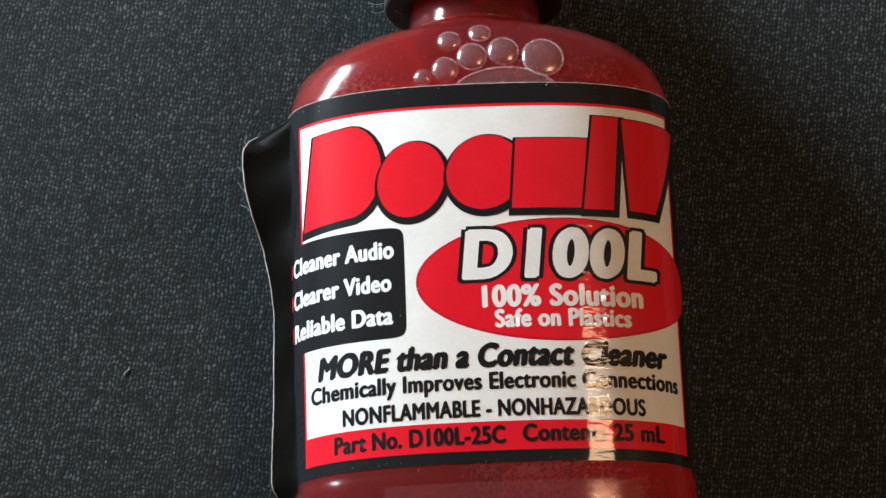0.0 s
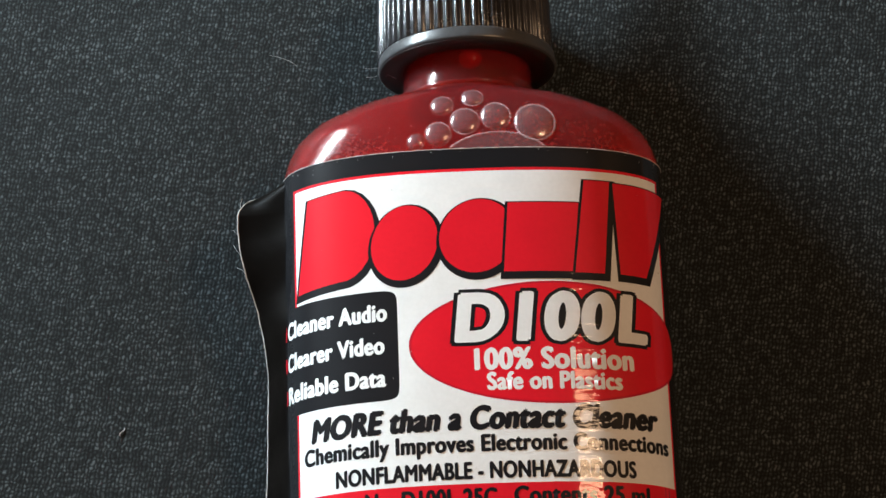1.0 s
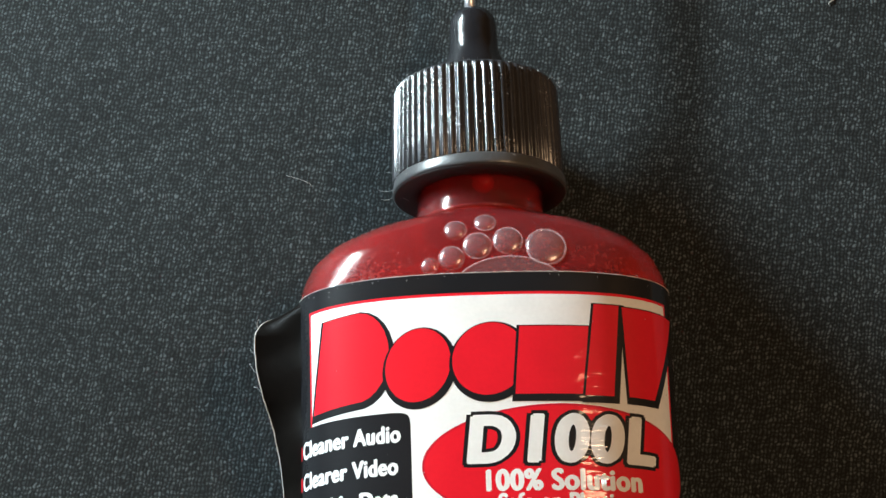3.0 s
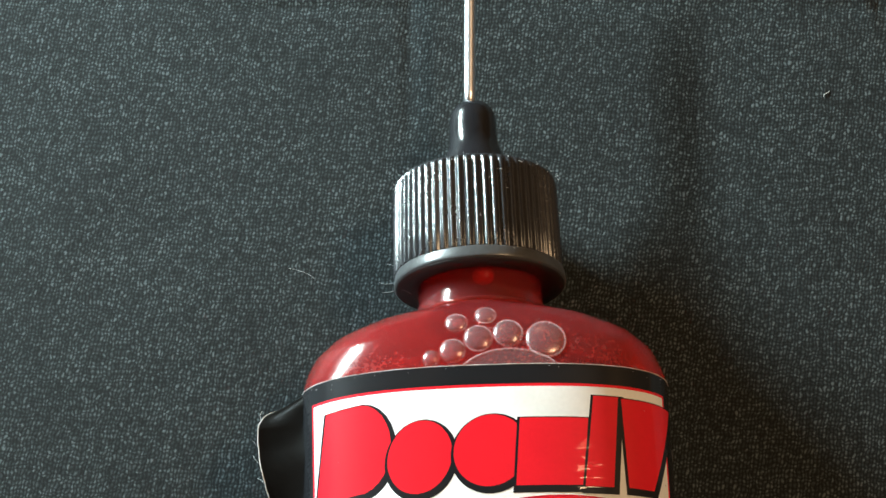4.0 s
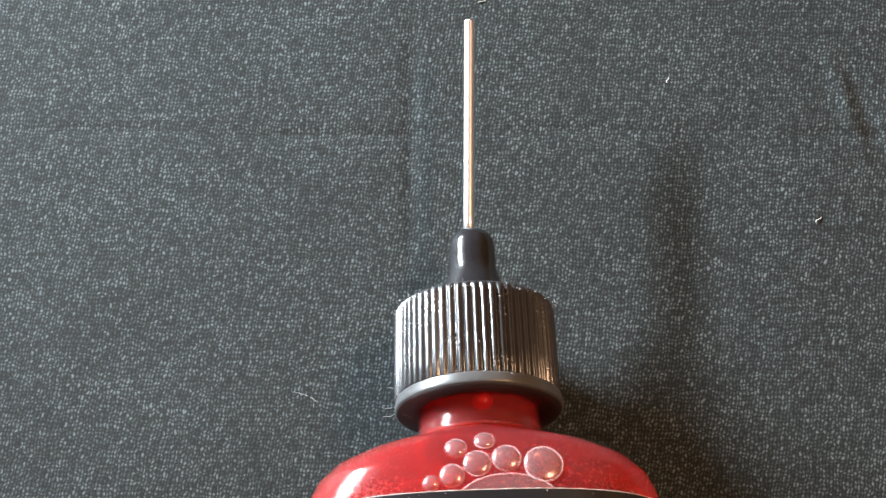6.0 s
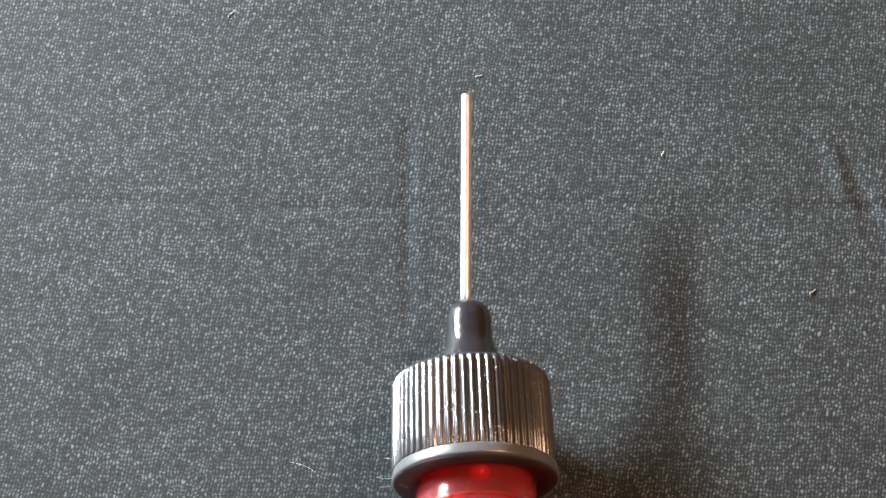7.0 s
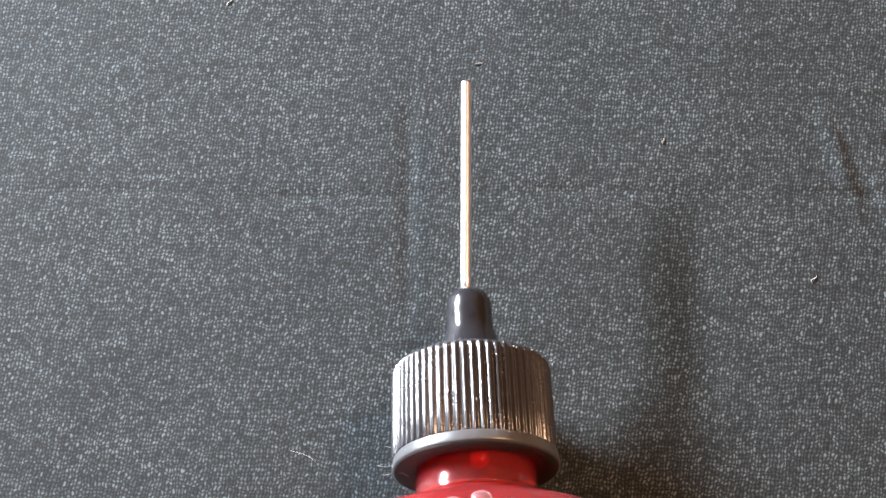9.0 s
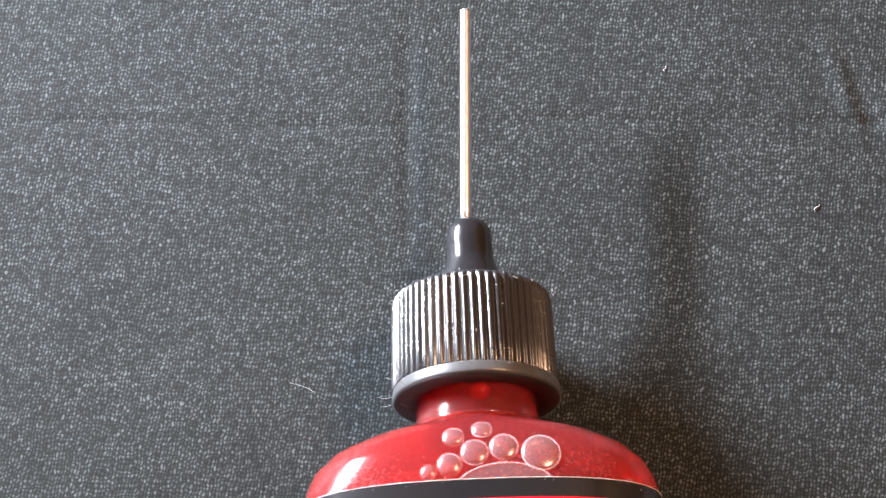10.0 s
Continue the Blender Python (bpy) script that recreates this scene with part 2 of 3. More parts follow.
structure("floor", [((X0 - T, Y0 - T, Z0 - T), (X1 + T, Y1 + T, Z0))], BOARDS, "brown plain wooden floor of the room")
structure("ceiling", [((X0 - T, Y0 - T, Z1), (X1 + T, Y1 + T, Z1 + T))], CEIL, "plain off-white painted ceiling of the room")
# opening made up to hold the cool side lamp; the wall is unseen
wy0, wy1, wz0, wz1 = SLOT_Y - SLOT_W / 2, SLOT_Y + SLOT_W / 2, SLOT_Z - SLOT_H / 2, SLOT_Z + SLOT_H / 2
structure("wall_west", [((X0 - T, Y0, Z0), (X0, wy0, Z1)), ((X0 - T, wy1, Z0), (X0, Y1, Z1)), ((X0 - T, wy0, Z0), (X0, wy1, wz0)), ((X0 - T, wy0, wz1), (X0, wy1, Z1))], PAINT, "plain beige unseen wall with a slot for the side light")
structure("wall_east", [((X1, Y0, Z0), (X1 + T, Y1, Z1))], PAINT, "plain beige painted wall of the room")
structure("wall_north", [((X0, Y1, Z0), (X1, Y1 + T, Z1))], PAINT, "plain beige painted wall of the room")
structure("wall_south", [((X0, Y0 - T, Z0), (X1, Y0, Z1))], PAINT, "plain beige painted wall of the room")
structure("table_slab", [((X0 + 0.005, -0.5, Z0), (0.55, 0.5, -0.004))], BOARDS, "plain wooden table block under the black cloth")
structure("lamp_housing", [((0.84, -0.16, 2.0), (1.40, 0.62, 2.046))], LAMP_BODY, "flat white housing of the warm ceiling lamp")


# ---- the cloth ----
def cloth_height(x, y):
    """Waves and creases of the cloth, millimetres in and out."""
    h = 0.18 * noise.noise((x / 38, y / 30, 1.3)) + 0.10 * noise.noise((x / 11, y / 13, 4.1)) - 0.2
    h -= 0.24 * math.exp(-((x + 6.9 + 0.35 * noise.noise((y / 4, 0, 9))) / 0.6) ** 2) * (0.8 + 0.7 * noise.noise((y / 3, 5.0, 0))) * min(1, max(0, (y - 14) / 6)) * min(1, max(0, (48 - y) / 6))
    h -= 0.30 * math.exp(-((y - 31.9 - 0.25 * math.sin(x / 9)) / 0.34) ** 2) * (0.75 + 0.9 * noise.noise((x / 6, 2.2, 0)))
    h += 0.32 * math.exp(-((x - 40.9 + 0.24 * (y - 36)) / 0.8) ** 2) * math.exp(-((y - 36) / 5) ** 2)
    h -= 0.16 * math.exp(-((x - 42.6 + 0.24 * (y - 36)) / 0.7) ** 2) * math.exp(-((y - 34) / 6) ** 2)
    h += 0.2 * math.exp(-((x - 46 + 0.1 * (y - 30)) / 0.9) ** 2) * math.exp(-((y - 31) / 6) ** 2)
    return h


def build_cloth():
    def lines(lo, hi, step, far):
        fine = list(np.arange(lo, hi + 1e-6, step))
        k = [far * (i / 8) ** 2 for i in range(1, 9)]
        return [lo - d for d in reversed(k)] + fine + [hi + d for d in k]
    xs, ys = lines(-62, 62, 0.7, 160), lines(-72, 80, 0.7, 380)
    verts = [(x * MM, y * MM, cloth_height(x, y) * MM) for y in ys for x in xs]
    n = len(xs)
    faces = [(j * n + i, j * n + i + 1, (j + 1) * n + i + 1, (j + 1) * n + i) for j in range(len(ys) - 1) for i in range(n - 1)]
    me = bpy.data.meshes.new("cloth")
    me.from_pydata(verts, [], faces)
    me.shade_smooth()
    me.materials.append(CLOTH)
    ob = new("cloth", me)
    return tagged(ob, "black knitted cloth with faint creases, spread flat", "cloth", kind="structure")


build_cloth()

# ---- the bottle: y runs from the base to the needle, z up, origin on its axis ----
bottle = new("needle_bottle")
bottle.matrix_world = pose(0.25 * MM, -2.0 * MM, 8.5 * MM, 0, 0, 2.0)
tagged(bottle, "flat red plastic bottle with ribbed black cap and steel needle", "bottle")

# stations along the bottle: y, half width, half depth, roundness of the section
STATIONS = [
    (0.5, 6.0, 6.0, 2.0), (-4.6, 6.2, 6.1, 2.0), (-5.15, 6.3, 6.15, 2.0), (-5.4, 6.8, 6.4, 2.0), (-5.75, 9.0, 7.1, 2.1), (-6.45, 11.95, 7.9, 2.2),
    (-7.75, 14.75, 8.55, 2.3), (-9.5, 16.5, 9.05, 2.4), (-11.0, 17.2, 9.27, 2.45), (-12.4, 17.6, 9.38, 2.5), (-13.2, 17.7, 9.4, 2.5), (-47.0, 17.7, 9.4, 2.5),
    (-47.9, 17.75, 9.44, 2.5), (-48.7, 17.95, 9.58, 2.5), (-49.6, 18.0, 9.62, 2.5), (-61.0, 18.0, 9.62, 2.5), (-63.2, 17.2, 8.9, 2.5), (-64.4, 15.6, 7.2, 2.5), (-64.8, 13.0, 5.2, 2.5),
]
BACK = 8.42


def station(y):
    for a, b in zip(STATIONS, STATIONS[1:]):
        if b[0] <= y <= a[0]:
            f = (a[0] - y) / (a[0] - b[0])
            return [p + (q - p) * f for p, q in zip(a[1:], b[1:])]
    return STATIONS[-1][1:] if y < STATIONS[-1][0] else STATIONS[0][1:]


def section(hw, hd, n, count=128):
    out = []
    for i in range(count):
        a = 2 * math.pi * i / count
        c, s = math.cos(a), math.sin(a)
        out.append((hw * math.copysign(abs(c) ** (2 / n), c), (hd if s > 0 else min(hd, BACK)) * math.copysign(abs(s) ** (2 / n), s)))
    return out


def skin_height(x, y):
    hw, hd, n = station(y)
    return hd * max(0.0, 1 - min(1, abs(x) / hw) ** n) ** (1 / n)


def build_body():
    ys = [0.5, -4.6, -5.15, -5.4, -5.57, -5.75] + [-6.0 - 0.38 * i for i in range(20)] + [-13.6, -30, -46.6, -47.0, -47.45, -47.9, -48.3, -48.7, -49.1, -49.6, -55, -61.0, -62.2, -63.2, -63.9, -64.4, -64.8]
    return loft([[(x * MM, y * MM, z * MM) for x, z in section(*station(y))] for y in ys])


part("body", build_body(), RED_PLASTIC, bottle, "translucent red plastic bottle body with rounded shoulders")
WALL = 0.42


def build_liquid():
    """The red liquid, one wall's thickness inside the bottle."""
    ys = [-0.5, -5.0, -5.55, -5.75, -5.95, -6.2] + [-6.5 - 0.38 * i for i in range(20)] + [-30, -48, -49, -49.8, -61.0, -62.6, -63.6]
    rings = []
    for y in ys:
        hw, hd, n = station(y + (WALL if y < -5.2 else 0.0))
        rings.append([(x * (hw - WALL) / hw * MM, y * MM, z * (hd - WALL) / hd * MM) for x, z in section(hw, hd, n)])
    return loft(rings)


part("liquid", build_liquid(), RED_LIQUID, bottle, "clear dark red liquid filling the bottle")

# ---- the label, wrapped round the recessed middle of the body ----
LW, LD, LN = 17.7, 9.4, 2.5
ANG = np.linspace(-math.pi / 2, math.pi / 2, 6001)
SX = 17.4 * np.sign(np.sin(ANG)) * np.abs(np.sin(ANG)) ** (2 / 2.6)
SZ = 8.3 * np.abs(np.cos(ANG)) ** (2 / 2.6)
ARC = np.concatenate([[0], np.cumsum(np.hypot(np.diff(SX), np.diff(SZ)))])
ARC -= ARC[3000]
HALF = float(ARC[-1])
SX *= LW / 17.4


def wrapped(u, v, lift):
    """The point of the label at arc u and height v, lifted off the skin; past the edge it goes on round the back."""
    back = abs(u) > HALF
    w = math.copysign(2 * HALF - abs(u), u) if back else u
    deep = BACK if back else LD
    x = float(np.interp(w, ARC, SX))
    z = deep * max(0.0, 1 - (abs(x) / LW) ** LN) ** (1 / LN)
    gx = math.copysign((abs(x) / LW) ** (LN - 1) / LW, x)
    gz = (z / deep) ** (LN - 1) / deep
    k = lift / math.hypot(gx, gz)
    x, z = x + gx * k, z + gz * k
    return (x * MM, v * MM, (-z if back else z) * MM)


def wrap(bm, lift, step=0.55):
    """Cut a flat shape into narrow strips and lay it round the bottle."""
    us = [p.co.x for p in bm.verts]
    u = math.floor(min(us) / step) * step + step
    while u < max(us):
        bmesh.ops.bisect_plane(bm, geom=bm.verts[:] + bm.edges[:] + bm.faces[:], plane_co=(u, 0, 0), plane_no=(1, 0, 0), dist=1e-5)
        u += step
    for p in bm.verts:
        p.co = wrapped(p.co.x, p.co.y, lift + p.co.z)
    return bm


def flat(points):
    bm = bmesh.new()
    bm.faces.new([bm.verts.new((x, y, 0)) for x, y in points])
    bmesh.ops.triangulate(bm, faces=bm.faces)
    return bm


def rect(u0, u1, v0, v1):
    return [(u0, v0), (u1, v0), (u1, v1), (u0, v1)]


def oval(cu, cv, ru, rv, lean=0.0, n=72, power=2.0):
    out = []
    for i in range(n):
        a = 2 * math.pi * i / n
        c, s = math.cos(a), math.sin(a)
        x, y = ru * math.copysign(abs(c) ** (2 / power), c), rv * math.copysign(abs(s) ** (2 / power), s)
        out.append((cu + x + lean * y, cv + y))
    return out


def grown(points, d, shift=(0, 0)):
    """The outline of a convex shape moved outwards by d."""
    cx, cy = sum(p[0] for p in points) / len(points), sum(p[1] for p in points) / len(points)
    n, out = len(points), []
    for i, (x, y) in enumerate(points):
        (ax, ay), (bx, by) = points[i - 1], points[(i + 1) % n]
        e1, e2 = Vector((x - ax, y - ay)).normalized(), Vector((bx - x, by - y)).normalized()
        n1, n2 = Vector((e1.y, -e1.x)), Vector((e2.y, -e2.x))
        m = (n1 + n2).normalized()
        k = d / max(0.5, m.dot(n1))
        sign = 1 if m.dot(Vector((x - cx, y - cy))) > 0 else -1
        out.append((x + sign * m.x * k + shift[0], y + sign * m.y * k + shift[1]))
    return out


TOP, BOTTOM = -12.9, -47.5
us = [-20.6 + i * (20.6 + 2 * HALF - 1.0) / 140 for i in range(141)]


def sleeve(lift):
    return loft([[wrapped(u, v, lift) for u in us] for v in (BOTTOM, -40, -30, -20, TOP)], False, False, closed=False)


label = part("label", sleeve(0.06), INK_BLACK, bottle, "glossy printed paper label in black, white and red")
part("backing_paper", sleeve(0.035), PAPER_BACK, label, "white paper back of the label")


def printed(name, points, mat, level, text_label=""):
    return part(name, wrap(flat(points), 0.06 + 0.005 * level), mat, label, text_label)


UL, UR, VT, VB = -16.95, 17.6, -15.1, -43.9
printed("border", rect(UL - 0.25, UR + 0.25, -46.45, VT + 0.27), INK_RED, 1, "thin red border of the label")
printed("white_panel", rect(UL, UR, VB, VT), INK_WHITE, 2, "white printed panel")
printed("caption_box", oval((-21 - 7.15) / 2, -31.0, (21 - 7.15) / 2, 5.05, n=96, power=14), INK_BLACK, 3, "black caption box")
printed("caption_box_line", rect(UL, -9.4, -25.92, -25.72), INK_WHITE, 4)
printed("emblem_edge", oval(6.6, -31.25, 12.85, 5.63), INK_DARKRED, 3)
printed("emblem", oval(6.6, -31.25, 12.65, 5.45), INK_RED, 4, "red oval emblem")


# the maker's mark as six plain slanting shapes with black outlines
def mark_shapes():
    half_round = [(-16.7, -24.65), (-15.35, -15.95)]
    for i in range(13):
        a = radians(88 - i * 14)
        half_round.append((-11.9 + 2.95 * math.cos(a) + 0.15 * math.sin(a), -20.0 + 4.3 * math.sin(a)))
    slab = lambda a, b, c, d, lo, hi: [(a, lo), (b, lo), (d, hi), (c, hi)]
    return [half_round, oval(-6.35, -21.25, 2.95, 3.5, 0.1), oval(0.1, -20.9, 3.35, 3.45, 0.08),
            slab(2.3, 8.5, 2.9, 9.2, -24.35, -17.85), slab(8.6, 11.3, 9.8, 12.2, -24.45, -15.65), slab(12.8, 15.5, 12.5, 19.0, -24.4, -15.75)]


for k, s in enumerate(mark_shapes()):
    s = [(u, v - 0.35) for u, v in s]
    printed("mark_outline", grown(s, 0.40, (0.12, -0.30)), INK_BLACK, 5 + 0.8 * k)
    printed("mark_shape", s, INK_RED, 5.4 + 0.8 * k)


# ---- writing on the label ----
def letters(body, bold, lean, spread=1.07):
    cu = bpy.data.curves.new("writing", "FONT")
    cu.body, cu.size, cu.offset, cu.shear, cu.resolution_u, cu.fill_mode = body, 1.0, bold, lean, 6, "FRONT"
    cu.space_character = spread
    ob = new("writing", cu)
    me = bpy.data.meshes.new_from_object(ob)
    bpy.data.objects.remove(ob)
    bm = bmesh.new()
    bm.from_mesh(me)
    bpy.data.meshes.remove(me)
    bpy.data.curves.remove(cu)
    return bm


cap_probe = letters("H", 0.0, 0.0)
CAP_H = max(p.co.y for p in cap_probe.verts)
cap_probe.free()


def islands(bm):
    """The separate characters of a line, each with its dots, as lists of faces."""
    left, groups = set(bm.faces), []
    while left:
        todo = [left.pop()]
        group = list(todo)
        while todo:
            for e in todo.pop().edges:
                for f in e.link_faces:
                    if f in left:
                        left.discard(f)
                        todo.append(f)
                        group.append(f)
        xs = [p.co.x for f in group for p in f.verts]
        groups.append([min(xs), max(xs), group])
    groups.sort(key=lambda g: g[0])
    out = []
    for g in groups:
        if out and min(out[-1][1], g[1]) - max(out[-1][0], g[0]) > 0.6 * min(out[-1][1] - out[-1][0], g[1] - g[0]):
            out[-1] = [min(out[-1][0], g[0]), max(out[-1][1], g[1]), out[-1][2] + g[2]]
        else:
            out.append(g)
    return [g[2] for g in out]


def write(body, u0, u1, base, high, mat, bold=0.0, lean=0.0, level=6, fit=None, name="letter", fat=0.056, spread=1.07):
    bm = letters(body, bold, lean, spread)
    probe = fit or bm
    x0, x1 = min(p.co.x for p in probe.verts), max(p.co.x for p in probe.verts)
    k, ky = (u1 - u0) / (x1 - x0), high / CAP_H
    for p in bm.verts:
        p.co = (u0 + (p.co.x - x0) * k, base + p.co.y * ky, 0)
    bmesh.ops.remove_doubles(bm, verts=bm.verts, dist=1e-5)
    for i, faces in enumerate(islands(bm)):
        one = bmesh.new()
        for n, (shift, rise) in enumerate(((-fat, 0), (0, 0), (fat, 0), (0, 0.6 * fat), (0, -0.6 * fat), (0.7 * fat, 0.5 * fat), (-0.7 * fat, -0.5 * fat))):
            made = {}
            for f in faces:
                for p in f.verts:
                    if p not in made:
                        made[p] = one.verts.new((p.co.x + shift * k, p.co.y + rise * ky, 0.0006 * n))
                one.faces.new([made[p] for p in f.verts])
        part(name, wrap(one, 0.06 + 0.005 * (level + 0.3 * (i % 2))), mat, label)
    bm.free()


core = letters("D100L", 0.02, 0.12, 1.16)
write("D100L", -2.05, 15.0, -30.9, 4.05, INK_BLACK, 0.055, 0.12, 5, fit=core, name="letter_outline", fat=0.075, spread=1.16)
core.free()
write("D100L", -2.05, 15.0, -30.9, 4.05, INK_WHITE, 0.02, 0.12, 6, fat=0.042, spread=1.16)
write("100% Solution", -0.5, 13.46, -33.65, 1.85, INK_WHITE)
write("Safe on Plastics", 0.5, 12.27, -35.5, 1.5, INK_WHITE)
write("MORE than a Contact Cleaner", -15.3, 15.65, -38.98, 1.95, INK_BLACK, 0.0, 0.2, fat=0.075)
write("Chemically Improves Electronic Connections", -16.2, 16.85, -41.0, 1.42, INK_BLACK)
write("NONFLAMMABLE - NONHAZARDOUS", -13.0, 13.1, -43.42, 1.4, INK_BLACK)
write("Part No. D100L-25C", -13.85, 0.8, -45.8, 1.45, INK_BLACK)
write("Contents 25 mL", 2.4, 14.85, -45.7, 1.42, INK_BLACK)
write("Cleaner Audio", -18.6, -8.15, -28.7, 1.5, INK_WHITE)
write("Clearer Video", -18.65, -8.45, -31.7, 1.5, INK_WHITE)
write("Reliable Data", -18.6, -8.4, -34.7, 1.5, INK_WHITE)
for v in (-27.9, -30.9, -33.9):
    printed("bullet", oval(-19.25, v, 0.36, 0.7), INK_RED, 8)
printed("mark_ring", oval(20.2, -20.0, 0.55, 0.62), INK_WHITE, 5)
printed("mark_ring", oval(20.2, -20.0, 0.42, 0.48), INK_BLACK, 6)
printed("mark_bar", rect(20.02, 20.38, -20.25, -19.75), INK_WHITE, 7)


# the loose left edge of the label, peeled away from the bottle
FLAP_EDGE = ((-12.75, 17.7), (-13.3, 19.4), (-13.9, 20.7), (-14.6, 21.4), (-15.6, 21.85), (-17.2, 21.9), (-19.6, 21.7), (-21.9, 21.15), (-24.6, 20.3), (-28.4, 19.6), (-31.0, 19.4), (-40.0, 19.6), (-46.8, 19.9), (-47.9, 19.5), (-48.4, 18.6))


def flap_out(v):
    """How far the loose edge stands from the axis at height v."""
    at = lambda w: float(np.interp(-w, [-a for a, _ in FLAP_EDGE], [b for _, b in FLAP_EDGE]))
    d = 0.25 if v > -15 else 0.6
    return (at(v - d) + 2 * at(v) + at(v + d)) / 4 + 0.05 * noise.noise((v * 1.3, 0, 7))


def flap_grid():
    vs = [-12.75 - 0.12 * i for i in range(30)] + [-16.4 - i * 0.5 for i in range(64)] + [-48.35]
    rows = []
    for v in vs:
        o, row = flap_out(v), []
        for k in range(11):
            s = k / 10
            x = -(16.9 + (o - 16.9) * s)
            curl = min(1.0, max(0.0, (-v - 12) / 4)) * max(0.0, (o - 19.4) / 2.4)
            z = 2.9 - 3.6 * s + 2.6 * s * s * curl + 0.5 * math.sin(math.pi * s) * (1 + 0.3 * math.sin(v / 2.7)) + 0.15 * math.sin(v * 0.9 + 2 * s)
            row.append((x * MM, v * MM, z * MM))
        rows.append(row)
    return rows


FLAP = flap_grid()
flap_bm = loft(FLAP, False, False, closed=False)
bmesh.ops.solidify(flap_bm, geom=flap_bm.faces[:], thickness=0.09 * MM)
part("loose_label_edge", flap_bm, FLAP_BLACK, label, "glossy black label edge peeled away from the bottle")
part("paper_edge", tube([r[-1] for r in FLAP], 0.055 * MM, 6), PAPER_EDGE, label, "pale torn paper edge")
part("paper_edge", tube([r[k] for r in FLAP[:1] for k in range(11)], 0.05 * MM, 6), PAPER_EDGE, label)
part("paper_edge", tube([wrapped(u * 0.5, TOP, 0.06) for u in range(-39, 42)], lambda f: (0.035 + 0.03 * abs(noise.noise((f * 40, 0, 0)))) * MM, 6), PAPER_EDGE, label)


# ---- cap, nozzle and needle ----
def ribbed_cap():
    n, ribs = 480, 60
    def ring(y, r, depth):
        out = []
        for i in range(n):
            a = 2 * math.pi * i / n
            h = (0.5 + 0.5 * math.cos(ribs * a)) ** 0.9
            q = r - depth * (1 - h)
            out.append((q * MM * math.cos(a), y * MM, q * MM * math.sin(a)))
        return out
    rows = [(-0.40, 7.6, 0), (-0.40, 8.2, 0.3), (-0.36, 8.40, 0.34), (-0.28, 8.42, 0.34), (2.5, 8.36, 0.34), (5.5, 8.28, 0.34), (8.7, 8.18, 0.34), (9.1, 8.1, 0.26), (9.4, 7.85, 0.06), (9.62, 7.4, 0), (9.72, 6.9, 0), (9.74, 5.0, 0)]
    return loft([ring(*r) for r in rows])


cap = part("cap", ribbed_cap(), CAP_BLACK, bottle, "glossy black ribbed screw cap")
part("cap_collar", turned([(-1.35, 6.1), (-1.6, 6.2), (-1.68, 7.9), (-1.66, 8.28), (-1.58, 8.42), (-1.46, 8.49), (-1.3, 8.5), (-0.9, 8.45), (-0.55, 8.40), (-0.42, 8.38), (-0.36, 8.32), (-0.34, 8.2), (-0.34, 6.1)], 96), CAP_COLLAR, cap, "smooth collar under the ribs").location = (0.14 * MM, 0, 0)
cap.location = (-0.10 * MM, 0, 0)
# dark ring added so the underside keeps its shade beneath the lighter collar
part("cap_underside_shade", turned([(-1.60, 5.9), (-1.70, 5.95), (-1.712, 8.30), (-1.66, 8.34), (-1.60, 8.2)], 96), SHADE_DARK, cap, "matt dark ring for the shade under the collar").location = (0.14 * MM, 0, 0)
nozzle = part("nozzle", turned([(9.6, 4.3), (10.0, 4.3), (10.15, 4.2), (10.3, 3.9), (10.9, 3.55), (11.6, 3.25), (12.2, 3.02), (12.7, 2.82), (13.2, 2.62), (13.7, 2.48), (14.2, 2.41), (15.2, 2.39), (16.3, 2.36), (17.0, 2.24), (17.5, 2.02), (17.9, 1.68), (18.16, 1.28), (18.3, 0.8), (18.34, 0.5)], 48), NOZZLE_BLACK, bottle, "glossy black domed needle hub")

NEEDLE_A, NEEDLE_B = Vector((-0.30, 17.6, 0.0)), Vector((0.73, 43.05, 0.0))
needle = part("needle", tube([tuple((NEEDLE_A.lerp(NEEDLE_B, i / 12)) * MM) for i in [0] + list(range(1, 12)) + [11.9, 11.99, 12]], 0.56 * MM, 24), STEEL, bottle, "thin straight blunt steel needle")
tip_dir = (NEEDLE_B - NEEDLE_A).normalized()
# solid dark plug; shade of the hollow bore is in its colour
part("bore", tube([tuple((NEEDLE_B + tip_dir * d) * MM) for d in (-0.3, 0.004)], 0.33 * MM, 16), SHADE_DARK, needle, "dark plug for the shade in the hollow needle")




# ---- hazy sheet on the lower body, and the seal that shows in the neck ----
def base_sheet(x0, x1, y0, y1):
    def at(x, y, up):
        return (x * MM, y * MM, (skin_height(x, y) + up) * MM)
    xs = [x0 + (x1 - x0) * i / 24 for i in range(25)]
    ys = [y1 + (y0 - y1) * i / 10 for i in range(11)]
    soft = lambda i, n: min(1.0, min(i, n - i) / 1.5)
    return loft([[at(x, y, 0.012 + 0.07 * min(soft(i, 24), soft(j, 10))) for i, x in enumerate(xs)] for j, y in enumerate(ys)], False, False, closed=False)


part("base_sheet", base_sheet(-9.6, 12.6, -60.5, -49.2), SHEET_PLASTIC, bottle, "slightly raised hazy pink sheet on the bottle")
seal = bmesh.new()
bmesh.ops.create_uvsphere(seal, u_segments=24, v_segments=12, radius=1.0 * MM, matrix=Matrix.Translation(Vector((0.25, -2.35, 5.0)) * MM) @ Matrix.Diagonal((1.05, 0.95, 0.7, 1)))
part("neck_drop", seal, SEAL_RED, bottle, "round red drop inside the neck")
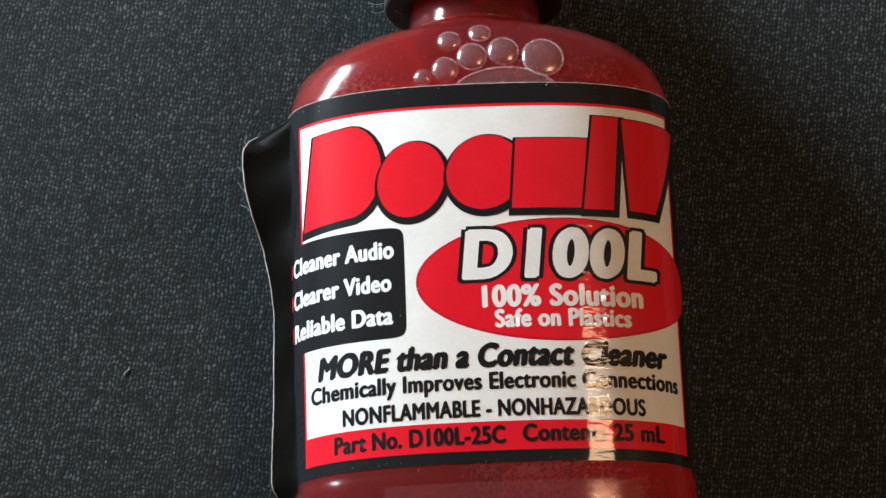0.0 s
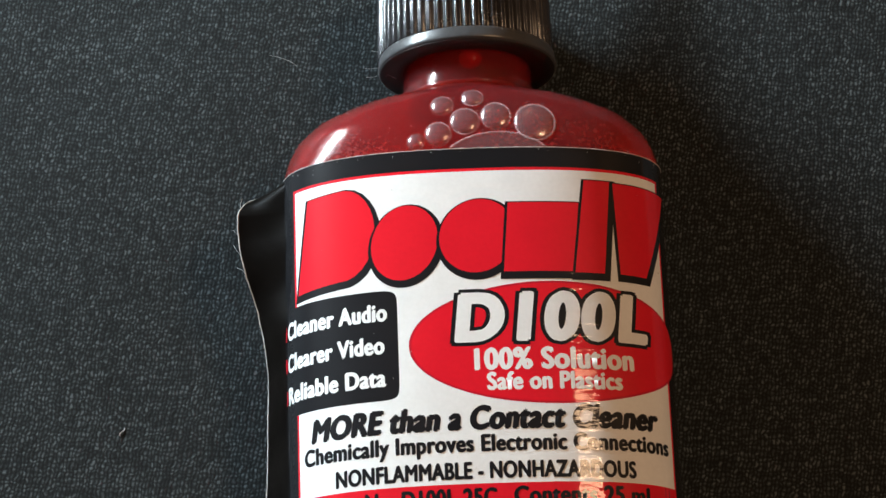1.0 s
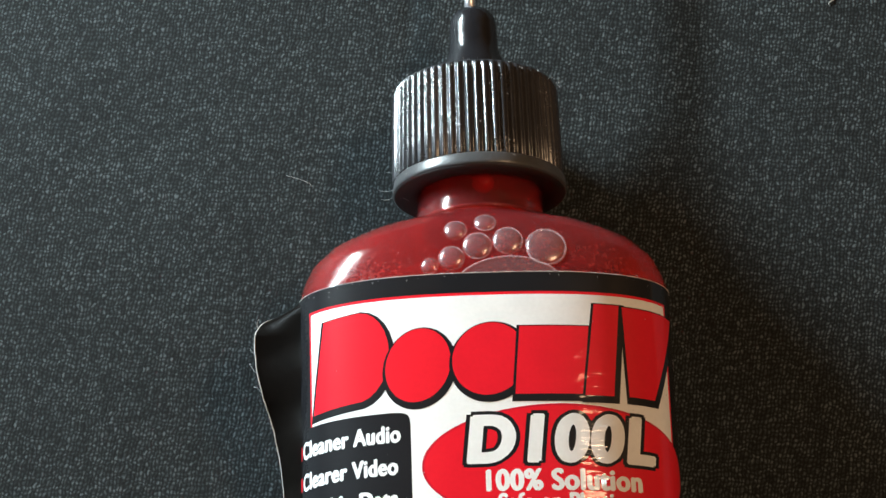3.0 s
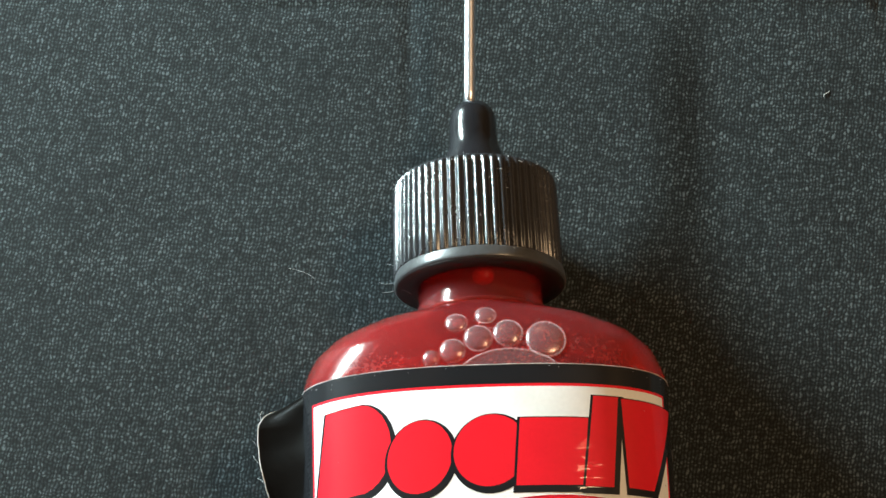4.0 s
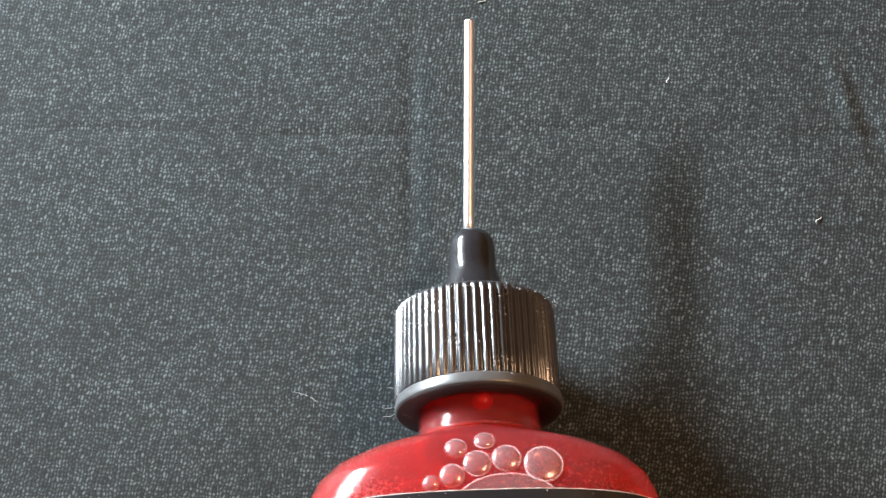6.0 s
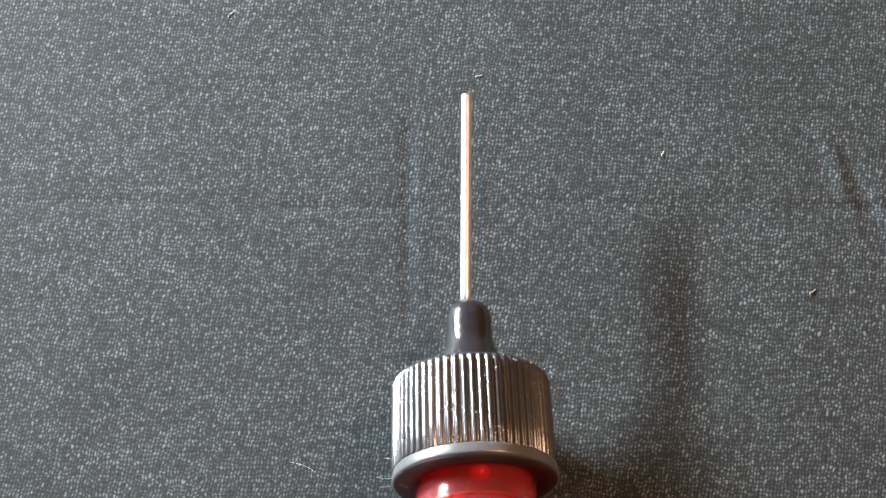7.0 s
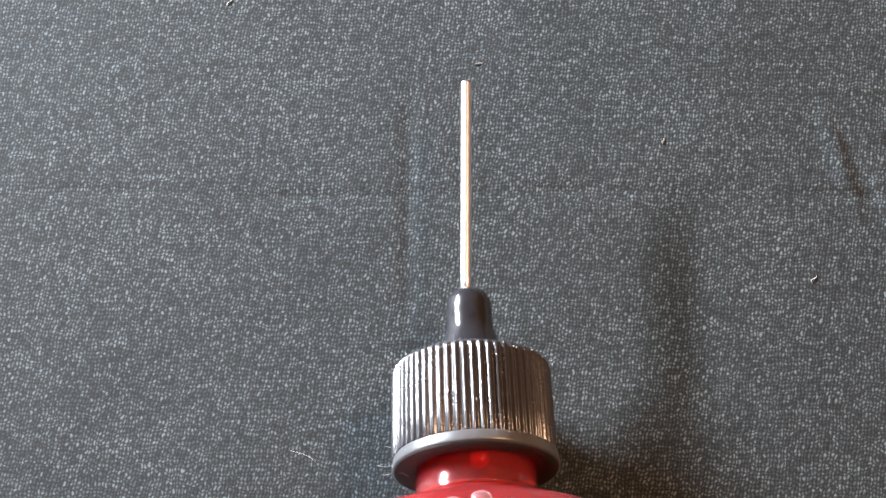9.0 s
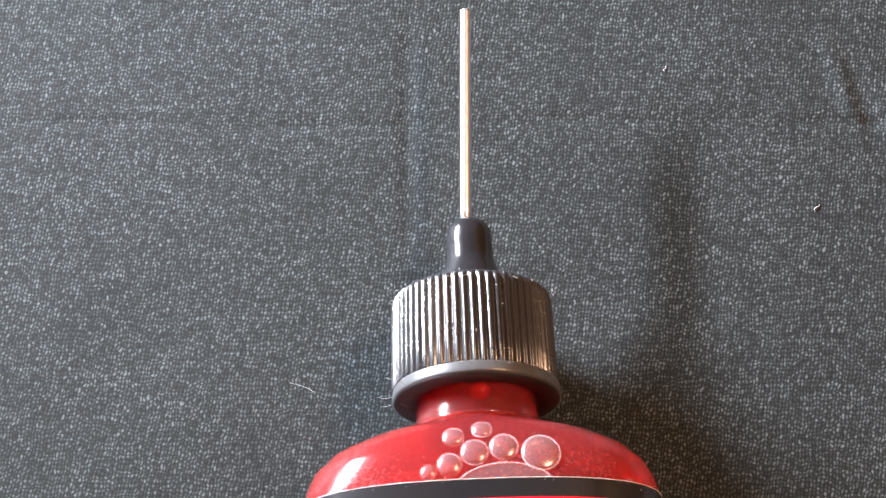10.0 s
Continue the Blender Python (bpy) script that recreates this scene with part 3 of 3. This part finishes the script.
part("neck_ring", turned([(-5.05, 6.0), (-5.02, 6.3), (-4.9, 6.36), (-4.76, 6.3), (-4.7, 6.0)], 64), RED_PLASTIC, bottle, "clear ring at the foot of the neck")

# ---- air bubbles under the shoulder ----
def bubble(x, y, r):
    y -= 0.25
    z = skin_height(x, y) - 0.12
    r *= 0.97
    e = 0.2
    nrm = Vector((-(skin_height(x + e, y) - skin_height(x - e, y)) / (2 * e), -(skin_height(x, y + e) - skin_height(x, y - e)) / (2 * e), 1)).normalized()
    q = nrm.to_track_quat("Z", "Y").to_matrix().to_4x4()
    place = Matrix.Translation(Vector((x, y, z)) * MM) @ q
    bm = bmesh.new()
    bmesh.ops.create_uvsphere(bm, u_segments=32, v_segments=16, radius=r * MM, matrix=place @ Matrix.Diagonal((1, 1, 0.45 / r, 1)))
    ob = part("bubble", bm, BUBBLE, bottle, "round clear air bubble")
    ring = [place @ (Vector((r * math.cos(a), r * math.sin(a), 0.03)) * MM) for a in [2 * math.pi * i / 40 for i in range(41)]]
    part("bubble_rim_glint", tube([tuple(p) for p in ring], 0.075 * r ** 0.5 * MM, 8), BUBBLE_RIM_GLINT, ob)
    return ob


for x, y, r in ((-2.6, -8.15, 1.08), (0.2, -7.4, 1.02), (-0.6, -9.9, 1.38), (2.25, -9.45, 1.42), (5.8, -10.1, 1.92), (-3.05, -11.1, 1.22), (-5.1, -11.75, 0.85)):
    bubble(x, y, r)


def large_bubble(cx, cy, rx, ry):
    """The large air pocket that shows as an arch above the label's edge."""
    arch = [(cx + rx * math.cos(a), cy + ry * math.sin(a)) for a in [math.pi * i / 60 for i in range(61)] if cy + ry * math.sin(a) > TOP - 0.1]
    on = lambda x, y, up: (x * MM, y * MM, (skin_height(x, y) - 0.02 + up) * MM)
    bm = loft([[on(x, TOP - 0.1 + (y - TOP + 0.1) * k / 4, 0.03) for k in range(5)] for x, y in arch], False, False, closed=False)
    ob = part("bubble", bm, BUBBLE, bottle, "large flat air pocket")
    part("bubble_rim_glint", tube([on(x, y, 0.03) for x, y in arch], 0.1 * MM, 8), BUBBLE_RIM_GLINT, ob)


large_bubble(2.3, -14.65, 5.2, 3.3)


# ---- lint on the cloth and threads at the label ----
def fibre(name, points, radius, label_text):
    return tagged(part(name, tube([tuple(Vector(p) * MM) for p in points], radius * MM, 6), LINT), label_text, "lint", group="lint on the cloth")


for x, y, length, turn in ((-27.45, 56.4, 1.1, 60), (0.96, 48.3, 0.9, 20), (21.42, 38.4, 0.7, 80), (37.1, 21.5, 0.9, 50), (-32.4, -36.7, 0.9, 65)):
    c, s, z = math.cos(radians(turn)), math.sin(radians(turn)), cloth_height(x, y) + 0.08
    fibre("lint", [(x + (i / 6 - 0.5) * length * c - 0.12 * math.sin(i), y + (i / 6 - 0.5) * length * s, z + 0.05 * math.sin(i * 0.8)) for i in range(7)], 0.045, "tiny white lint fibre lying on black cloth")

# loose threads caught on the peeled edge, and dust along the label's upper edge
for k, (x, y, dx, dy) in enumerate(((-20.6, -20.5, -1.0, 1.5), (-20.2, -22.5, -1.3, 1.9), (-20.0, -23.2, -0.9, 2.6), (-20.7, -17.5, -0.4, 1.6), (-19.9, -23.8, -1.6, 1.2))):
    fibre("thread", [(x + dx * f + 0.22 * math.sin(4 * f + k), y + dy * f + 0.15 * math.cos(5 * f + k), 7.6 - 0.6 * f) for f in [i / 8 for i in range(9)]], 0.018, "thin pale loose thread on the torn label edge")
for k, (x, y, r) in enumerate(((-8.2, -7.6, 0.9), (-9.0, 1.4, 0.8), (-19.0, 0.2, 1.6))):
    fibre("thread", [(x + r * 1.6 * math.cos(f), y + r * math.sin(f * 0.7), cloth_height(x, y) + 0.25) for f in [0.3 + i / 6 for i in range(9)]], 0.016, "thin pale curled thread lying on black cloth")

for k, (x, y, dx, dy) in enumerate(((-8.0, -3.4, -1.4, 0.3), (-8.3, -3.7, -0.9, -0.8), (-7.6, -3.9, 1.0, -0.5))):
    fibre("thread", [(x + dx * f + 0.2 * math.sin(5 * f + k), y + dy * f + 0.2 * math.cos(4 * f + 2 * k), 8.6 + 0.3 * f) for f in [i / 8 for i in range(9)]], 0.016, "thin pale thread caught under the cap's collar")


def dust():
    """Specks of dust caught along the label's edges and on the shoulder."""
    rng = random.Random(4)
    bm = bmesh.new()
    for k in range(90):
        u = rng.uniform(-19, 19)
        if k < 45:
            q = wrapped(u, TOP + rng.gauss(-0.15, 0.25), 0.09)
        elif k < 70:
            q = wrapped(u, BOTTOM + rng.gauss(0.1, 0.2), 0.09)
        else:
            q = wrapped(u, rng.uniform(BOTTOM, TOP), 0.10)
        r = rng.uniform(0.012, 0.04) * MM
        bmesh.ops.create_icosphere(bm, subdivisions=1, radius=1, matrix=Matrix.Translation(q) @ Euler((rng.random() * 6, rng.random() * 6, 0)).to_matrix().to_4x4() @ Matrix.Diagonal((r, r * rng.uniform(1, 3.0), r, 1)))
    for k in range(190):
        x, y = rng.uniform(-15, 9) if k % 3 else rng.uniform(-15, -6), rng.uniform(-12.7, -6.4)
        if abs(x) < 0.93 * station(y)[0]:
            q = Vector((x, y, skin_height(x, y) + 0.01)) * MM
            r = rng.uniform(0.008, 0.024) * MM
            bmesh.ops.create_icosphere(bm, subdivisions=1, radius=1, matrix=Matrix.Translation(q) @ Matrix.Rotation(rng.random() * 6, 4, "Z") @ Matrix.Diagonal((r, r * rng.uniform(1, 2.5), r, 1)))
    for k in range(110):
        a, y = rng.uniform(0.05, 0.95) * math.pi, rng.choice((rng.uniform(-1.5, -0.4), rng.uniform(0, 9.3), rng.uniform(8.6, 9.4)))
        q = Vector((8.40 * math.cos(a), y, 8.40 * math.sin(a))) * MM
        r = rng.uniform(0.012, 0.05) * MM
        bmesh.ops.create_icosphere(bm, subdivisions=1, radius=1, matrix=Matrix.Translation(q) @ Matrix.Rotation(rng.random() * 6, 4, "Z") @ Matrix.Diagonal((r, r * rng.uniform(1, 3.0), r, 1)))
    tagged(part("dust", bm, LINT, bottle, "fine pale dust specks"), kind="stuff")


dust()
